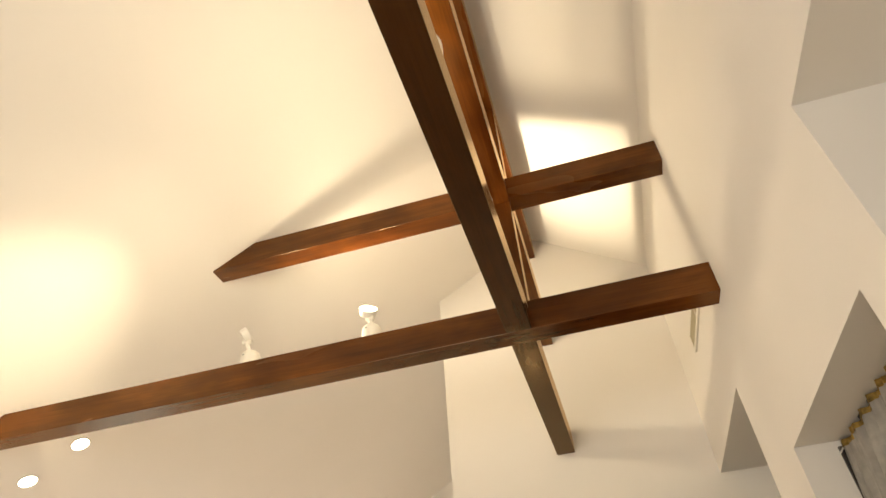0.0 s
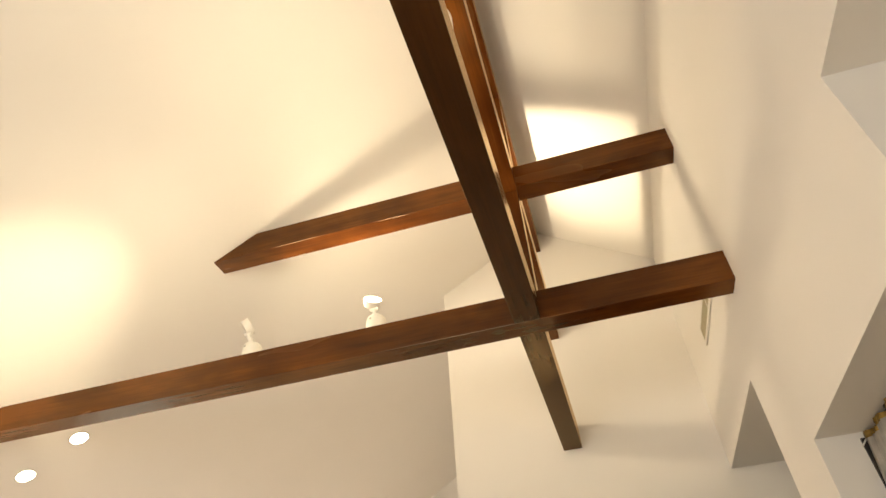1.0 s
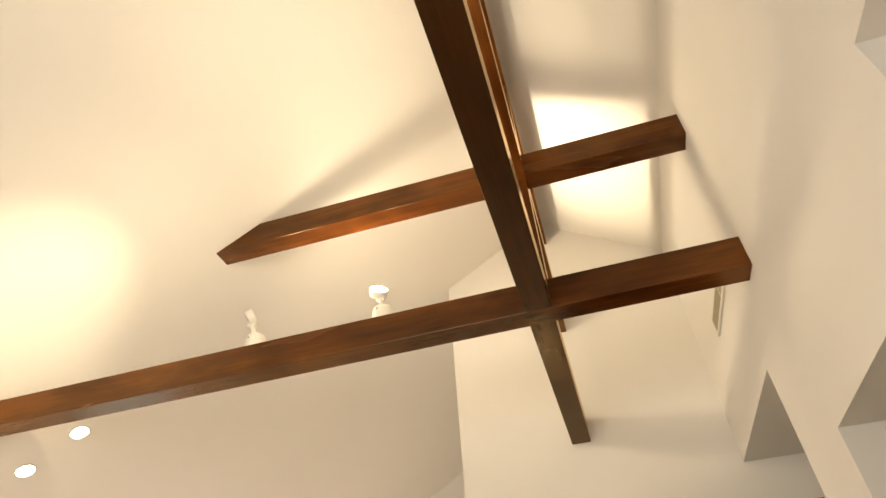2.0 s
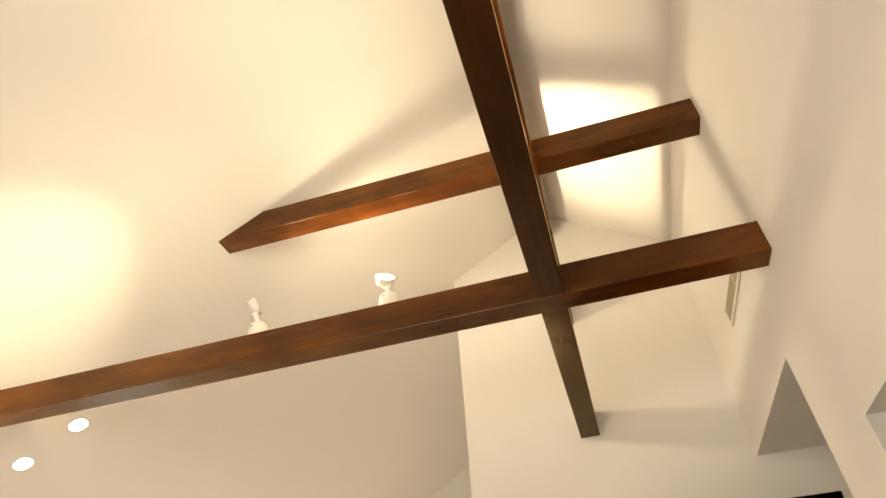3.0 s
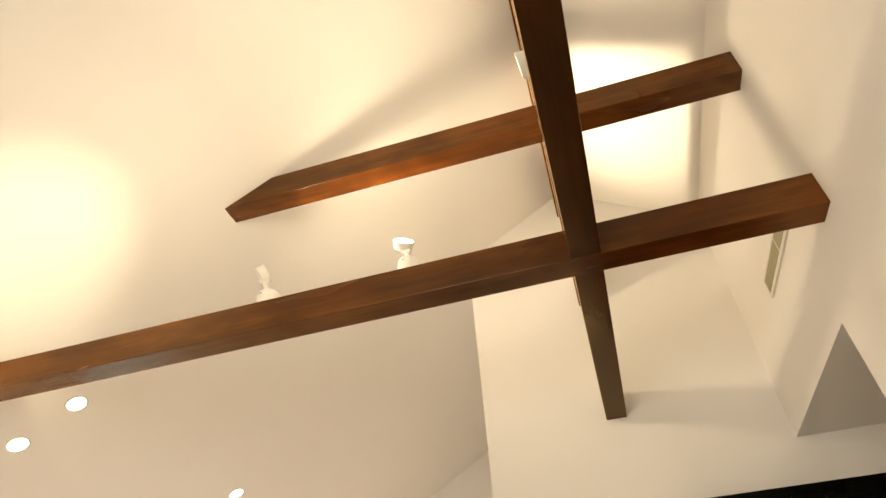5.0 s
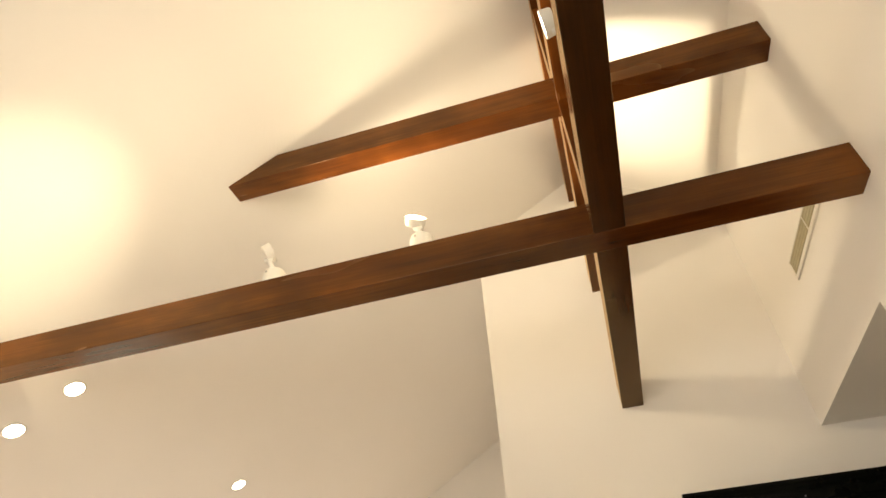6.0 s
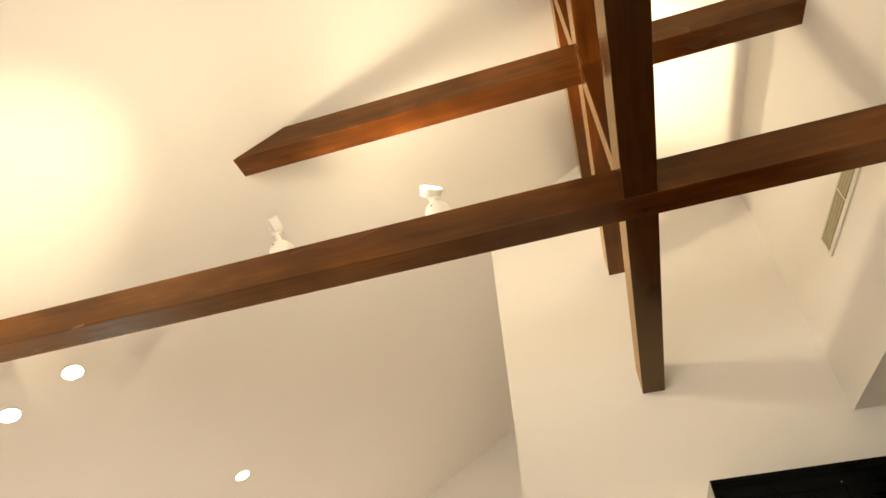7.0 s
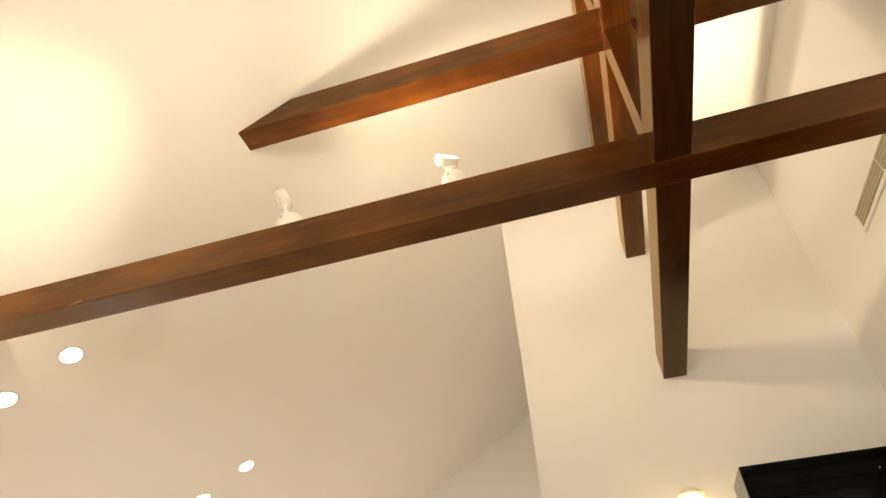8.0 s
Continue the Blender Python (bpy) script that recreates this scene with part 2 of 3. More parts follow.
# ---------------------------------------------------------------- structure
def build_shell():
    bm = bmesh.new()
    box(bm, FAR_W - 0.15, 2.0, FAR_S - 0.15, FAR_N + 0.15, -0.1, 0.0)
    thing("floor", bm, M_FLOOR, "plain oak-coloured timber floor of the room", "floor", "structure")

    # long slope
    bm = bmesh.new()
    z = slope_z(FAR_W - 0.15)
    prism(bm, [(FAR_W - 0.15, z), (0, RIDGE), (0, RIDGE + 0.12), (FAR_W - 0.15, z + 0.12)], 'y', FAR_S - 0.15, FAR_N + 0.15)
    thing("ceiling_west", bm, M_CEIL, "cream papered sloping ceiling lit by warm spotlights", "ceiling", "structure")
    # short slope
    bm = bmesh.new()
    prism(bm, [(0, RIDGE), (WALL_E + 0.3, slope_z(WALL_E + 0.3)), (WALL_E + 0.3, slope_z(WALL_E + 0.3) + 0.12), (0, RIDGE + 0.12)],
          'y', FAR_S - 0.15, 0.15)
    thing("ceiling_east", bm, M_CEIL, "cream papered short ceiling slope beside the ridge beam", "ceiling", "structure")

    # gable wall, free corner at its west end
    bm = bmesh.new()
    prism(bm, [(CORNER_W, 0), (1.75, 0), (1.75, 2.6), (WALL_E + 0.2, 2.6), (WALL_E + 0.2, slope_z(WALL_E + 0.2)), (0, RIDGE),
               (CORNER_W, slope_z(CORNER_W))], 'y', 0.0, 0.15)
    thing("wall_north", bm, M_WALL, "cream papered gable wall that carries the long beams", "wall", "structure")
    # side of the passage behind the corner
    bm = bmesh.new()
    prism(bm, [(CORNER_W, 0), (CORNER_W + 0.15, 0), (CORNER_W + 0.15, slope_z(CORNER_W + 0.15)), (CORNER_W, slope_z(CORNER_W))],
          'y', 0.15, FAR_N)
    thing("wall_passage", bm, M_WALL, "cream papered side wall of the passage", "wall", "structure")
    bm = bmesh.new()
    prism(bm, [(FAR_W, 0), (CORNER_W + 0.15, 0), (CORNER_W + 0.15, slope_z(CORNER_W + 0.15)), (FAR_W, slope_z(FAR_W))],
          'y', FAR_N, FAR_N + 0.15)
    thing("wall_far", bm, M_WALL, "cream papered end wall of the passage", "wall", "structure")
    bm = bmesh.new()
    top = slope_z(FAR_W)
    for y0, y1, z0, z1 in ((FAR_S, WIN_W[0], 0, top), (WIN_W[0], WIN_W[1], 0, WIN_W[2]), (WIN_W[0], WIN_W[1], WIN_W[3], top),
                           (WIN_W[1], FAR_N + 0.15, 0, top)):
        box(bm, FAR_W - 0.15, FAR_W, y0, y1, z0, z1)
    thing("wall_west", bm, M_WALL, "cream papered low wall under the long slope", "wall", "structure")
    bm = bmesh.new()
    a, b, c, d = WIN_S
    ya, yb = FAR_S - 0.15, FAR_S
    prism(bm, [(FAR_W - 0.15, 0), (a, 0), (a, slope_z(a)), (FAR_W - 0.15, slope_z(FAR_W - 0.15))], 'y', ya, yb)
    prism(bm, [(a, 0), (b, 0), (b, c), (a, c)], 'y', ya, yb)
    prism(bm, [(a, d), (b, d), (b, slope_z(b)), (a, slope_z(a))], 'y', ya, yb)
    prism(bm, [(b, 0), (WALL_E + 0.9, 0), (WALL_E + 0.9, 2.6), (WALL_E + 0.2, 2.6), (WALL_E + 0.2, slope_z(WALL_E + 0.2)),
               (0, RIDGE), (b, slope_z(b))], 'y', ya, yb)
    thing("wall_south", bm, M_WALL, "cream papered gable wall closing the room", "wall", "structure")

    # east wall with two recesses and a window
    x0, x1, top = WALL_E, WALL_E + 0.26, 4.12
    bm = bmesh.new()
    for y0, y1, z0, z1 in ((FAR_S, -4.1, 0, top), (-4.1, -2.87, 2.308, top), (-2.87, -2.664, 0, top), (-2.664, -1.644, 0, 0.82),
                           (-2.664, -1.644, 1.876, top), (-1.644, -1.195, 0, top), (-1.195, 0.0, 2.328, top)):
        box(bm, x0, x1, y0, y1, z0, z1)
    thing("wall_east", bm, M_WALL, "cream papered wall with two recesses and a window", "wall", "structure")
    for n, (ya, yb, zt, xb) in enumerate(((-1.195, 0.0, 2.328, 1.60), (-4.1, -2.87, 2.308, 1.70))):
        bm = bmesh.new()
        box(bm, x1, xb + 0.1, ya - 0.1, yb, zt, zt + 0.1)
        box(bm, xb, xb + 0.1, ya - 0.1, yb, 0, zt)
        box(bm, x1, xb, ya - 0.1, ya, 0, zt)
        if n:
            box(bm, x1, xb + 0.1, yb, yb + 0.1, 0, zt + 0.1)
        thing("wall_recess_%d" % (n + 1), bm, M_WALL, "cream papered lining of a wall recess", "wall", "structure")


build_shell()


# ---------------------------------------------------------------- timbers
def beam(name, m, x0, x1, h, label, west_cut=False, bevel=0.0035, group="roof timbers", mat=M_WOOD, width=BEAM_W):
    """A timber along local x, its axis on y = 0 and its underside on z = 0; west_cut trims the start to the ceiling slope."""
    bm = bmesh.new()
    n = max(2, int((x1 - x0) / 0.35))
    hw = width / 2
    rings = []
    for i in range(n + 1):
        ring = []
        for y, z in ((-hw, 0), (hw, 0), (hw, h), (-hw, h)):
            x = x0 + (x1 - x0) * i / n
            if west_cut and i == 0:
                x = (m.translation.z + z - RIDGE) / SLOPE_W - m.translation.x - 0.004
            ring.append(bm.verts.new((x, y, z)))
        rings.append(ring)
    bm.faces.new(rings[0])
    bm.faces.new(rings[-1][::-1])
    for a, b in zip(rings, rings[1:]):
        for k in range(4):
            bm.faces.new((a[k], b[k], b[(k + 1) % 4], a[(k + 1) % 4]))
    bm.normal_update()
    long_edges = [e for e in bm.edges if len(e.link_faces) == 2 and e.link_faces[0].normal.dot(e.link_faces[1].normal) < 0.5]
    bmesh.ops.bevel(bm, geom=long_edges, offset=bevel, segments=2, affect='EDGES', profile=0.5)
    ob = thing(name, bm, mat, label, "beam", "", group)
    ob.matrix_world = m
    return ob


ALONG_Y = 90
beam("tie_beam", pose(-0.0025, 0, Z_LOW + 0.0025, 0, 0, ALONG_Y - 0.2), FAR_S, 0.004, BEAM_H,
     "brown stained lower long beam running into the gable wall, coloured darker for shade", mat=M_TIE, width=0.121)
beam("collar_beam", pose(0, 0, Z_UP_LONG, 0, 0, ALONG_Y), FAR_S, 0.004, 0.172,
     "dark brown stained upper long beam below the ridge")
beam("ridge_beam", pose(0, 0, Z_RIDGE, 0, 0, ALONG_Y), FAR_S, 0.004, 0.17,
     "dark brown stained ridge beam under the ceiling peak")
beam("cross_beam", pose(0, Y_CROSS, Z_LOW), -2.9, WALL_E + 0.004, BEAM_H,
     "dark brown stained lower cross beam carrying two white spotlights", west_cut=True)
beam("cross_beam", pose(0, Y_CROSS, Z_UP + 0.0015), -1.7, WALL_E + 0.004, BEAM_H,
     "dark brown stained upper cross beam cut to the ceiling slope", west_cut=True)
beam("king_post", pose(0, Y_CROSS, 0, 0, -90, 0) @ pose(0, 0, -BEAM_W / 2 + 0.002), Z_LOW + BEAM_H + 0.0025, Z_UP_LONG - 0.001, BEAM_W - 0.004,
     "dark brown stained short post between the crossing beams")
beam("king_post", pose(0, Y_CROSS, 0, 0, -90, 0) @ pose(0, 0, -BEAM_W / 2 + 0.002), Z_UP + BEAM_H + 0.003, Z_RIDGE - 0.001, BEAM_W - 0.004,
     "dark brown stained short post under the ridge beam")


# ---------------------------------------------------------------- lamps
def spotlight(base, face, aim, cones, label):
    """A white spotlight standing on a beam: dome base, forked swivel, short round head with a lens.
    base: foot on the beam; face: middle of the lens; aim: where it points; cones: power, angle, softness, lean and source radius of its light."""
    root = empty("spotlight", pose(*base), label, "spotlight", "spotlights on the beams")
    inv = Matrix.Translation(-Vector(base))
    bm = bmesh.new()
    lathe(bm, [(0.0, 0.0), (0.0525, 0.0), (0.053, 0.006), (0.0528, 0.048), (0.0515, 0.062), (0.0475, 0.074), (0.0380, 0.084), (0.023, 0.0895), (0.0, 0.091)])
    part("base", bm, M_WHITE, root, "white domed foot", smooth=True)
    bm = bmesh.new()
    lathe(bm, [(0, -0.004), (0.0055, -0.004), (0.0055, 0.003), (0, 0.003)], 12, Matrix.Translation((-0.014, -0.0495, 0.052)) @ pose(0, 0, 0, 70))
    part("screw", bm, M_SCREW, root, "small steel screw")
    way = (Vector(aim) - Vector(face)).normalized()
    head = inv @ Matrix.Translation(face) @ way.to_track_quat('Z', 'Y').to_matrix().to_4x4()
    top = Vector((0, 0, 0.089))
    near = head.inverted() @ top                     # the side of the head that the swivel holds
    away = Vector((near.x, near.y, 0))
    away = away.normalized() * min(away.length, 0.028) if away.length > 1e-4 else away
    hold = head @ Vector((away.x, away.y, -0.030))
    rod = hold - top
    knee = top + rod * max(0.3, 1 - 0.020 / rod.length)
    bm = bmesh.new()
    foot = Vector((0, 0, 0.062))
    d = knee - foot
    turn = d.to_track_quat('Z', 'Y').to_matrix().to_4x4()
    lathe(bm, [(0, 0), (0.0160, 0.0), (0.0125, d.length * 0.55), (0.0120, d.length), (0, d.length + 0.002)], 16, Matrix.Translation(foot) @ turn)
    lathe(bm, [(0, -0.022), (0.0105, -0.022), (0.0125, -0.019), (0.0125, 0.019), (0.0105, 0.022), (0, 0.022)], 16, Matrix.Translation(knee) @ pose(0, 0, 0, 0, 90))
    for sx in (-0.0145, 0.0145):                     # the two lugs of the fork
        p, q = knee + Vector((sx, 0, 0)), hold + Vector((sx, 0, 0))
        d = q - p
        lathe(bm, [(0, 0), (0.0085, 0), (0.0085, d.length), (0, d.length)], 12, Matrix.Translation(p) @ d.to_track_quat('Z', 'Y').to_matrix().to_4x4())
    part("fork", bm, M_WHITE, root, "white forked swivel", smooth=True)
    bm = bmesh.new()
    lathe(bm, [(0, -0.036), (0.0415, -0.036), (0.0440, -0.034), (0.0455, -0.030), (0.0482, -0.006), (0.0490, 0.004), (0.0455, 0.004), (0.0435, -0.005),
               (0.0, -0.005)], 36, head)
    h = part("head", bm, M_WHITE, root, "white round lamp head", smooth=True)
    bm = bmesh.new()
    lathe(bm, [(0, -0.004), (0.043, -0.004), (0.040, 0.000), (0.0, 0.002)], 32, head)
    part("lens", bm, M_LENS, h, "glowing warm lens", smooth=True)
    eye = Vector(face) + way * 0.010
    for power, degrees, blend, lean, radius in cones:    # reflector beam first; leaned wide cones are fill added to lift ceiling and walls
        glow = (way + Vector(lean)).normalized()
        spot_lamp("lens_light", eye, eye + glow, power, degrees, blend, radius)


TOP_B1 = Z_LOW + BEAM_H
spotlight((-1.469, -1.570, TOP_B1), (-1.508, -1.567, 2.967), (0.46, -0.92, 4.24), [(SPOT_POWER * 5.2, 37, 1.0, (0, 0, 0.01), 0.035), (SPOT_POWER * 0.90, 138, 1.0, (0, -0.05, -0.24), 0.10), (SPOT_POWER * 0.30, 140, 1.0, (-0.1, 0.70, -0.2), 0.06)],
          "white spotlight on the cross beam, turned away upwards")
spotlight((-0.767, -1.570, TOP_B1), (-0.789, -1.577, 2.950), (-0.409, -2.327, 3.530), [(SPOT_POWER * 0.21, 178, 0.1, (0, 0, 5.0), 0.045)],
          "white spotlight on the cross beam, facing the room")
spotlight((-0.008, -2.30, Z_LOW + BEAM_H + 0.0025), (-0.09, -2.32, 2.95), (-2.66, -2.08, 2.74), [(SPOT_POWER * 5.0, 38, 1.0, (0, 0, -0.02), 0.035), (SPOT_POWER * 0.8, 64, 1.0, (0, 0, 0), 0.035), (SPOT_POWER * 0.40, 168, 1.0, (0.10, 0.15, 0.55), 0.07)],
          "white spotlight on the long beam, facing the low slope")
spotlight((-0.004, -3.030, Z_LOW + BEAM_H + 0.0025), (-0.040, -3.05, 2.945), (-0.95, -2.95, 3.75), [(SPOT_POWER * 0.33, 172, 0.4, (0.10, 0, 0), 0.07)],
          "white spotlight hidden behind the long beam, facing the ridge")


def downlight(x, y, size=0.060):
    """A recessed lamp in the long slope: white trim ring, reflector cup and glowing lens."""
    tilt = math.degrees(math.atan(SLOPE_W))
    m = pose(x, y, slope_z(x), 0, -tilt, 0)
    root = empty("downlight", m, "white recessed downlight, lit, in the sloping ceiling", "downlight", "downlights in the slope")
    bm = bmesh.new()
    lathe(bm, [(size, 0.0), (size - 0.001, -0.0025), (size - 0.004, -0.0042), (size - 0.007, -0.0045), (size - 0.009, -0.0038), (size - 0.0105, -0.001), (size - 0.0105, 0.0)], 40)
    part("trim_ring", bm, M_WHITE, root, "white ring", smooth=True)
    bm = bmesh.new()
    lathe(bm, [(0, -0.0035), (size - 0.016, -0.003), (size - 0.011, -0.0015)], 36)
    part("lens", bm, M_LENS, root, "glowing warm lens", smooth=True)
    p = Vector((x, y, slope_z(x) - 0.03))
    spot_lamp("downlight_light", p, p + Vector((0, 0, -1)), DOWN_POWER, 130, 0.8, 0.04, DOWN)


# rows -1, 2 and 3 are unseen lamps added to brighten the room
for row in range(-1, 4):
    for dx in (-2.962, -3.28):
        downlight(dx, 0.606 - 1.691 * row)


# ---------------------------------------------------------------- east wall: window, curtain, grille
def window_in_east_wall():
    y0, y1, z0, z1, x = -2.664, -1.644, 0.82, 1.876, 1.11
    root = tagged(new("window_1"), "dark-framed window in a deep reveal behind a curtain", "window", "", "structure")
    w = 0.045
    for n, (a, b, c, d) in enumerate(((y0, y1, z0, z0 + w), (y0, y1, z1 - w, z1), (y0, y0 + w, z0 + w, z1 - w), (y1 - w, y1, z0 + w, z1 - w),
                                      (-2.175, -2.133, z0 + w, z1 - w))):
        bm = bmesh.new()
        box(bm, x, x + 0.042, a, b, c, d, 0.003)
        part("window_frame", bm, M_DARK, root)
    for a, b in ((y0 + w, -2.175), (-2.133, y1 - w)):
        bm = bmesh.new()
        box(bm, x + 0.018, x + 0.023, a, b, z0 + w, z1 - w)
        p = part("pane", bm, M_GLASS, root)
        p.visible_shadow = False


def curtain():
    """Pinch-pleated drape hung close under the head of the window reveal."""
    root = empty("curtain", pose(1.065, -2.15, 1.872), "grey drape with a gold braided heading in the window reveal", "curtain")
    n, rows, half, wave = 300, 26, 0.502, 0.118

    def sheet(bm, za, zb, count, puff, back):
        grid = []
        for r in range(count + 1):
            f = r / count
            z = za + (zb - za) * f
            line = []
            for i in range(n + 1):
                y = -half + 2 * half * i / n
                ph = 2 * math.pi * y / wave + 0.9 * math.sin(7.3 * y + 2.6 * z)
                deep = (0.016 + 0.034 * min(1.0, (0 - z) / 0.30)) * puff
                x = -deep * (0.5 + 0.5 * math.cos(ph + 0.35 * math.sin(3.1 * z + 5 * y))) - 0.005 * math.sin(2.3 * ph + 4 * z) - 0.0025 * math.sin(5.1 * ph + 1.3)
                x += 0.003 * noise.noise((y * 9, z * 3, 1.7))
                line.append(bm.verts.new((x + back, y, z + (0.005 * math.cos(ph) if r == 0 else 0))))
            grid.append(line)
        for a, b in zip(grid, grid[1:]):
            for i in range(n):
                bm.faces.new((a[i], a[i + 1], b[i + 1], b[i]))
        bmesh.ops.solidify(bm, geom=bm.faces[:], thickness=0.0025)

    bm = bmesh.new()
    sheet(bm, -0.023, -0.96, rows, 1.0, 0.0)
    part("drape", bm, M_CLOTH, root, "soft grey pleated cloth", smooth=True)
    bm = bmesh.new()
    sheet(bm, -0.010, -0.030, 4, 1.05, -0.003)
    part("heading", bm, M_GOLD, root, "gold braided heading", smooth=True)
    bm = bmesh.new()
    box(bm, 0.006, 0.026, -half, half, -0.030, 0.0, 0.002)
    part("rail", bm, M_DARK, root, "dark curtain rail")
    # dark box in place of the shade between drape edge and reveal
    bm = bmesh.new()
    box(bm, -0.034, 0.010, half - 0.006, half + 0.0035, -0.96, -0.018, 0.001)
    part("gap_strip", bm, M_DARK, root, "dark strip standing in for the shaded gap beside the drape")
    for k in range(9):
        bm = bmesh.new()
        y = -half + 0.059 + k * wave
        box(bm, -0.013, 0.008, y - 0.009, y + 0.009, -0.014, -0.002, 0.003)
        part("hook", bm, M_DARK, root, "dark curtain hook")


def tieback_hook():
    bm = bmesh.new()
    pts = [Vector((1.062, -1.6445, 1.868)), Vector((1.050, -1.660, 1.853)), Vector((1.034, -1.664, 1.836)), Vector((1.022, -1.662, 1.824))]
    for a, b in zip(pts, pts[1:]):
        d = b - a
        lathe(bm, [(0, 0), (0.0028, 0), (0.0028, d.length), (0, d.length)], 10, Matrix.Translation(a) @ d.to_track_quat('Z', 'Y').to_matrix().to_4x4())
    thing("curtain_hook", bm, M_WHITE, "small white wire hook on the window reveal", "hook", smooth=True)


def wall_grille():
    """A long slim air grille let into the east wall above the recess."""
    root = empty("air_grille", pose(WALL_E, -0.975, 2.872), "slim white-framed air grille on the papered wall", "air grille")
    a, b = -0.325, 0.325
    for x, y0, y1, z0, z1 in ((-0.010, a, b, -0.056, -0.032), (-0.010, a, b, 0.046, 0.056), (-0.010, a, a + 0.012, -0.032, 0.046),
                              (-0.010, b - 0.012, b, -0.032, 0.046)):
        bm = bmesh.new()
        box(bm, x, 0.0, y0, y1, z0, z1, 0.002)
        part("frame", bm, M_WHITE, root, "white frame")
    bm = bmesh.new()
    box(bm, -0.0025, 0.0, a + 0.012, b - 0.012, -0.032, 0.046)
    part("backing", bm, M_GREY, root, "olive grey backing")
    for k in range(4):
        bm = bmesh.new()
        z = -0.024 + 0.0205 * k
        box(bm, -0.0075, -0.003, a + 0.012, b - 0.012, z, z + 0.0190, 0.001)
        part("slat", bm, M_GREY, root)
    bm = bmesh.new()
    box(bm, -0.0095, -0.0025, -0.048, -0.042, -0.032, 0.046, 0.001)
    part("crossbar", bm, M_WHITE, root, "thin white bar across the slats")


def plain_window(name, m, width, height):
    """A dark-framed pane in local x and z, middle at the origin."""
    root = tagged(new(name), "dark-framed plain window out of view, letting light in", "window", "", "structure")
    root.matrix_world = m
    w, hx, hz = 0.05, width / 2, height / 2
    for a, b, c, d in ((-hx, hx, -hz, w - hz), (-hx, hx, hz - w, hz), (-hx, w - hx, w - hz, hz - w), (hx - w, hx, w - hz, hz - w),
                       (-w / 2, w / 2, w - hz, hz - w)):
        bm = bmesh.new()
        box(bm, a, b, -0.02, 0.02, c, d, 0.003)
        part("window_frame", bm, M_DARK, root)
    for a, b in ((w - hx, -w / 2), (w / 2, hx - w)):
        bm = bmesh.new()
        box(bm, a, b, -0.003, 0.003, w - hz, hz - w)
        part("pane", bm, M_GLASS, root).visible_shadow = False


plain_window("window_2", pose(FAR_W - 0.09, (WIN_W[0] + WIN_W[1]) / 2, (WIN_W[2] + WIN_W[3]) / 2, 0, 0, 90), WIN_W[1] - WIN_W[0], WIN_W[3] - WIN_W[2])
# unseen south window, made up to hold the fill lamp
plain_window("fill_window_south", pose((WIN_S[0] + WIN_S[1]) / 2, FAR_S - 0.09, (WIN_S[2] + WIN_S[3]) / 2), WIN_S[1] - WIN_S[0], WIN_S[3] - WIN_S[2])
window_in_east_wall()
curtain()
tieback_hook()
wall_grille()


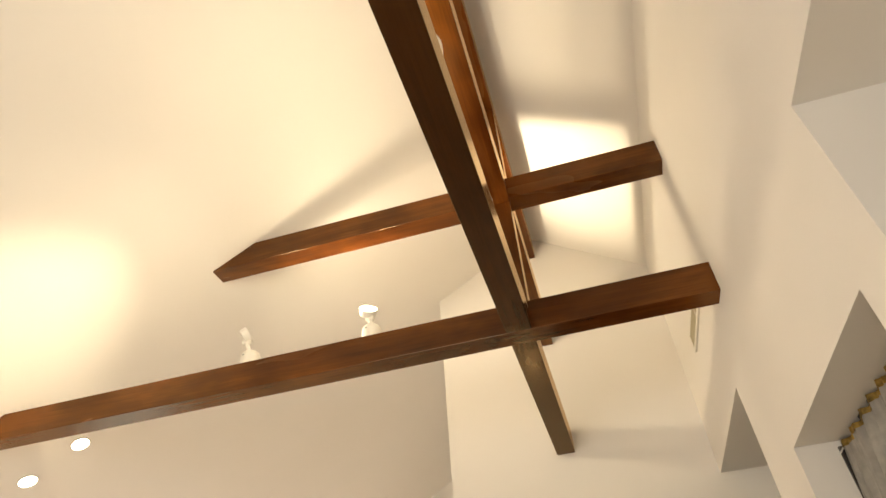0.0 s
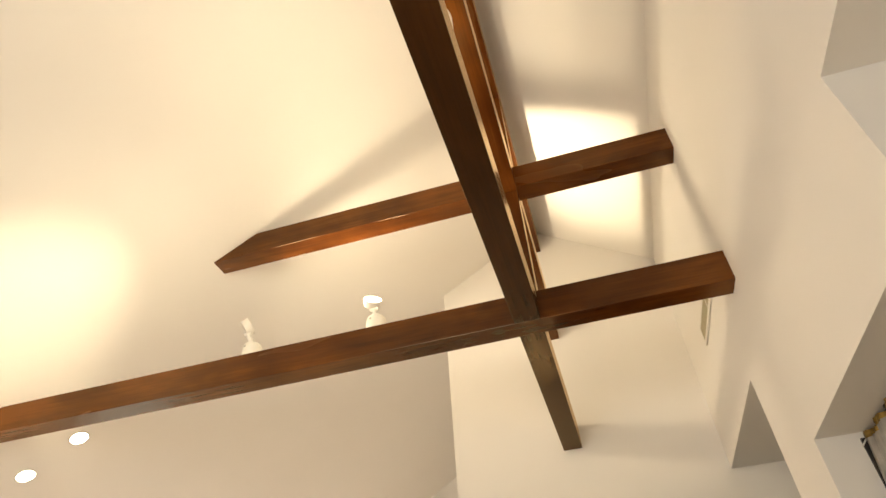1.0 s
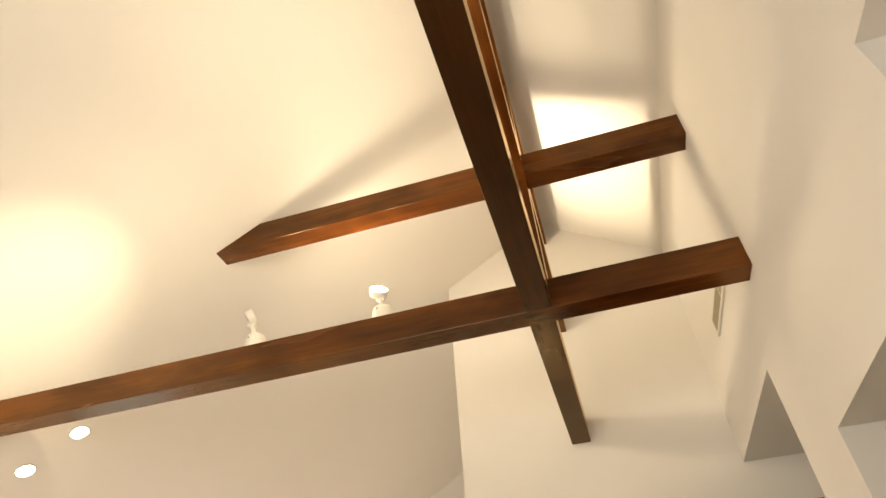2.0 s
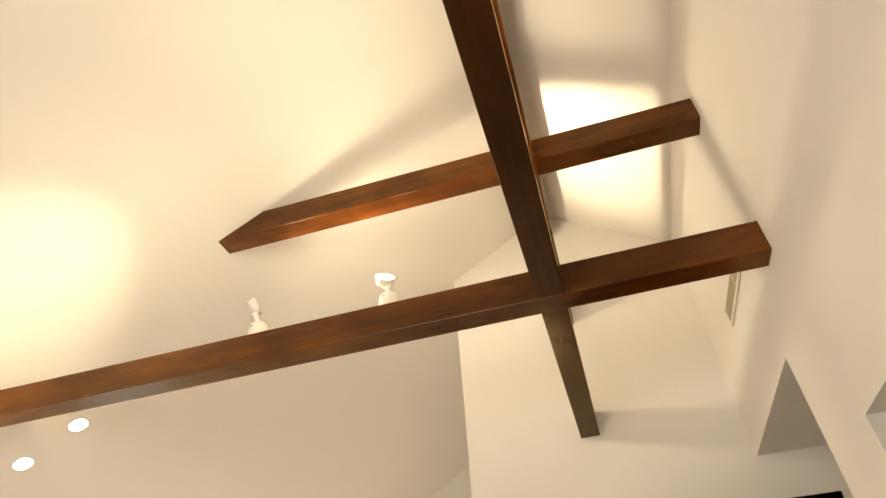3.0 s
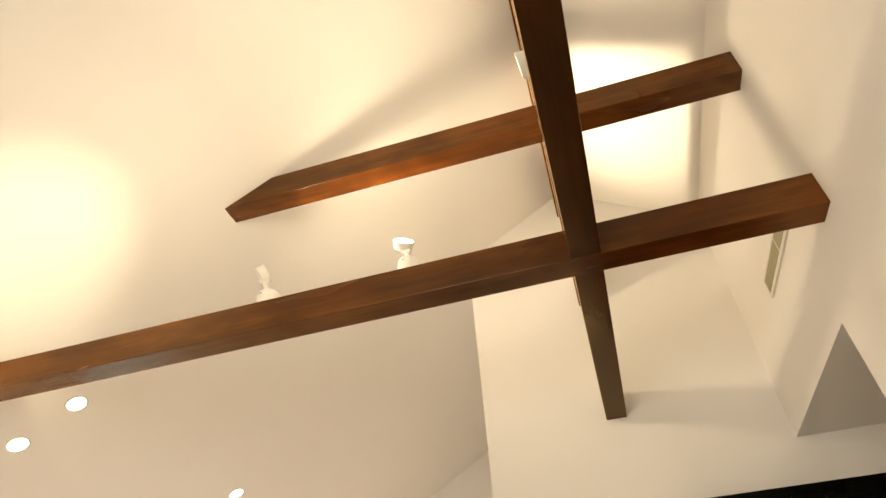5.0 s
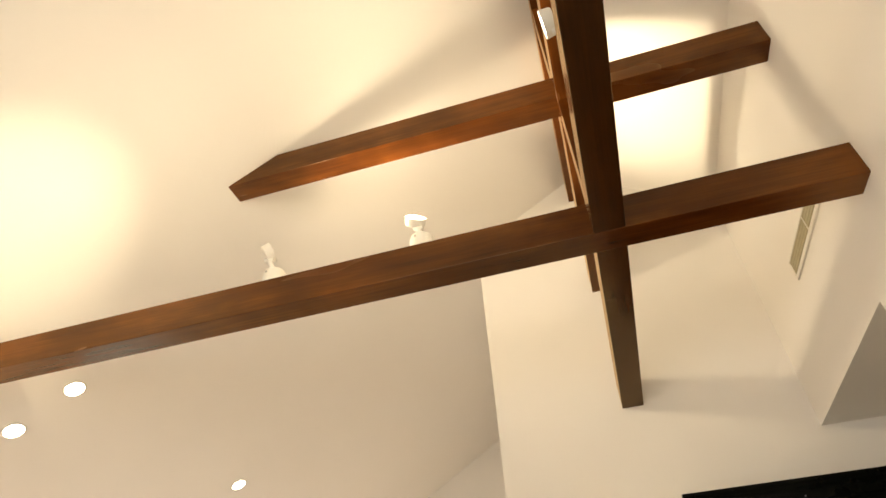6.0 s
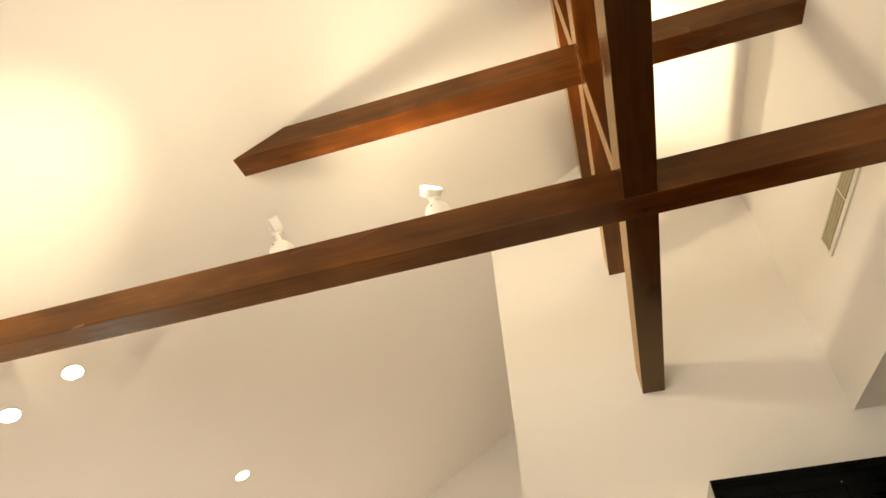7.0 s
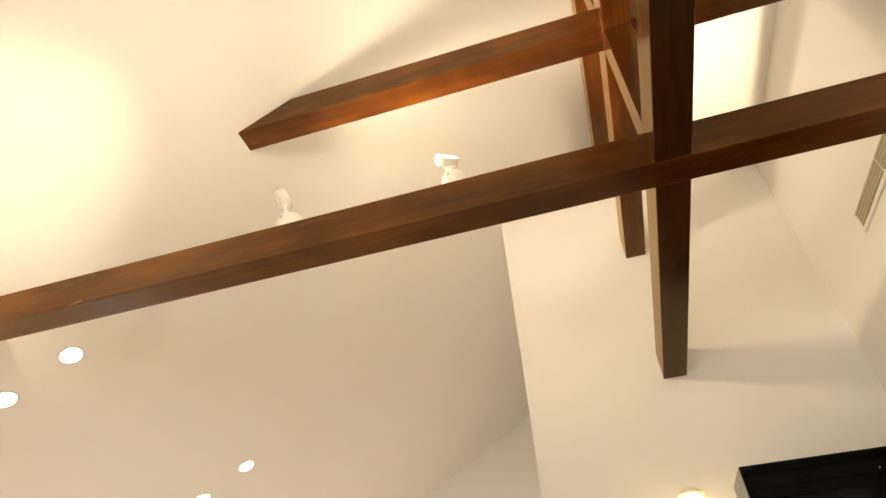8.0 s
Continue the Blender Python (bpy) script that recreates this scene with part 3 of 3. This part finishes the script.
# ---------------------------------------------------------------- gable wall: cabinet and wall lamp
def display_cabinet():
    """Tall black lacquered cabinet with a stepped cornice and two glazed doors."""
    x0, x1, y0, y1 = 0.090, 1.145, -0.285, -0.006
    root = empty("display_cabinet", pose(0.6175, -0.1455, 0), "tall black lacquered cabinet with cornice and glazed doors", "cabinet")
    off = Vector((0.6175, -0.1455, 0))

    def piece(name, a, b, c, d, e, f, mat=M_BLACK, bevel=0.003, parent=None, label=""):
        bm = bmesh.new()
        box(bm, a - off.x, b - off.x, c - off.y, d - off.y, e, f, bevel, 2)
        return part(name, bm, mat, parent or root, label)

    i = 0.006                                    # set-back of the front under the cornice
    bm = bmesh.new()
    pr = [(-0.285, 2.008), (-0.285, 1.992), (-0.281, 1.986), (-0.281, 1.976), (-0.275, 1.966), (-0.273, 1.958), (-0.006, 1.958), (-0.006, 2.008)]
    prism(bm, [(y - off.y, z) for y, z in pr], 'x', x0 + 0.0035 - off.x, x1 - off.x)
    part("cornice", bm, M_BLACK, root, "stepped black cornice")
    bm = bmesh.new()
    end = pr[:4] + [(-0.281, 0.06), (-0.006, 0.06), (-0.006, 2.008)]
    prism(bm, [(y - off.y, z) for y, z in end], 'x', x0 - off.x, x0 + 0.003 - off.x)
    part("side_veneer", bm, M_SIDE, root, "polished dark side")
    piece("side_panel", x0 + 0.0035, x0 + i + 0.02, y0 + i - 0.002, y1, 0.06, 1.957)
    piece("side_panel", x1 - i - 0.02, x1 - 0.001, y0 + i - 0.004, y1, 0.06, 1.957, mat=M_SIDE, label="polished dark side")
    piece("back_panel", x0 + i + 0.02, x1 - i - 0.02, y1 - 0.012, y1, 0.06, 1.957)
    piece("plinth", x0 + i, x1 - i, y0 + i + 0.01, y1, 0.0, 0.06)
    piece("top_rail", x0 + i + 0.02, x1 - i - 0.02, y0 + i, y0 + i + 0.02, 1.912, 1.957)
    for z in (0.07, 0.55, 1.00, 1.45):
        piece("shelf", x0 + i + 0.02, x1 - i - 0.02, y0 + 0.05, y1 - 0.012, z, z + 0.02)
    for xa, xb, hx in ((x0 + i + 0.021, 0.615, 0.585), (0.619, x1 - i - 0.021, 0.650)):
        st = 0.075
        door = piece("door", xa, xa + st, y0 + 0.004, y0 + i + 0.019, 0.08, 1.911, bevel=0.001)
        piece("stile", xb - st, xb, y0 + 0.004, y0 + i + 0.019, 0.08, 1.910, bevel=0.002, parent=door)
        piece("rail", xa + st, xb - st, y0 + 0.004, y0 + i + 0.019, 1.868, 1.910, bevel=0.002, parent=door)
        piece("rail", xa + st, xb - st, y0 + 0.004, y0 + i + 0.019, 0.08, 0.20, bevel=0.002, parent=door)
        piece("pane", xa + st, xb - st, y0 + 0.012, y0 + 0.016, 0.20, 1.868, mat=M_CASE, bevel=0.0, parent=door, label="smoked glass")
        bm = bmesh.new()
        lathe(bm, [(0, 0), (0.005, 0), (0.006, 0.010), (0.010, 0.014), (0.009, 0.020), (0, 0.023)], 16,
              Matrix.Translation(Vector((hx, y0 + 0.004, 1.05)) - off) @ pose(0, 0, 0, 90))
        part("knob", bm, M_SCREW, door, "small steel knob", smooth=True)
    bm = bmesh.new()
    lathe(bm, [(0, 0), (0.0028, 0), (0.0028, 0.003), (0, 0.004)], 14, Matrix.Translation(Vector((0.611, y0 + i, 1.930)) - off) @ pose(0, 0, 0, 90))
    part("catch", bm, M_SCREW, root, "small bright catch", smooth=True)


def wall_lamp():
    """A frosted globe with a lit bulb on a white backplate."""
    c = Vector((-0.114, -0.090, 1.943))
    root = empty("wall_lamp", pose(c.x, 0, c.z), "small lit globe lamp of frosted glass on the gable wall", "wall lamp")
    bm = bmesh.new()
    lathe(bm, [(0, 0), (0.042, 0), (0.042, 0.008), (0.034, 0.014), (0.014, 0.018), (0.014, 0.045), (0, 0.045)], 28, pose(0, 0, 0, 90))
    part("backplate", bm, M_WHITE, root, "white backplate", smooth=True)
    bm = bmesh.new()
    arc = [math.pi * k / 16 for k in range(17)]
    lathe(bm, [(0.042 * math.sin(a), -0.042 * math.cos(a)) for a in arc], 28, Matrix.Translation((0, c.y, -0.018)))
    part("bulb", bm, M_BULB, root, "glowing warm bulb", smooth=True)
    bm = bmesh.new()
    outer = [(0.064 * math.sin(a), -0.064 * math.cos(a)) for a in arc]
    inner = [(0.0625 * math.sin(a), -0.0625 * math.cos(a)) for a in reversed(arc)]
    lathe(bm, outer, 32, Matrix.Translation((0, c.y, 0)))
    lathe(bm, inner, 32, Matrix.Translation((0, c.y, 0)))
    part("globe", bm, M_SHADE, root, "frosted cream glass globe", smooth=True).visible_shadow = False
    bm = bmesh.new()
    cap = [math.radians(a) for a in range(0, 65, 8)]
    lathe(bm, [(0.0675 * math.sin(a), 0.0675 * math.cos(a)) for a in cap] + [(0.0655 * math.sin(a), 0.0655 * math.cos(a)) for a in reversed(cap)],
          32, Matrix.Translation((0, c.y, 0)))
    part("shade", bm, M_CREAM, root, "cream cap over the globe", smooth=True)


display_cabinet()
wall_lamp()
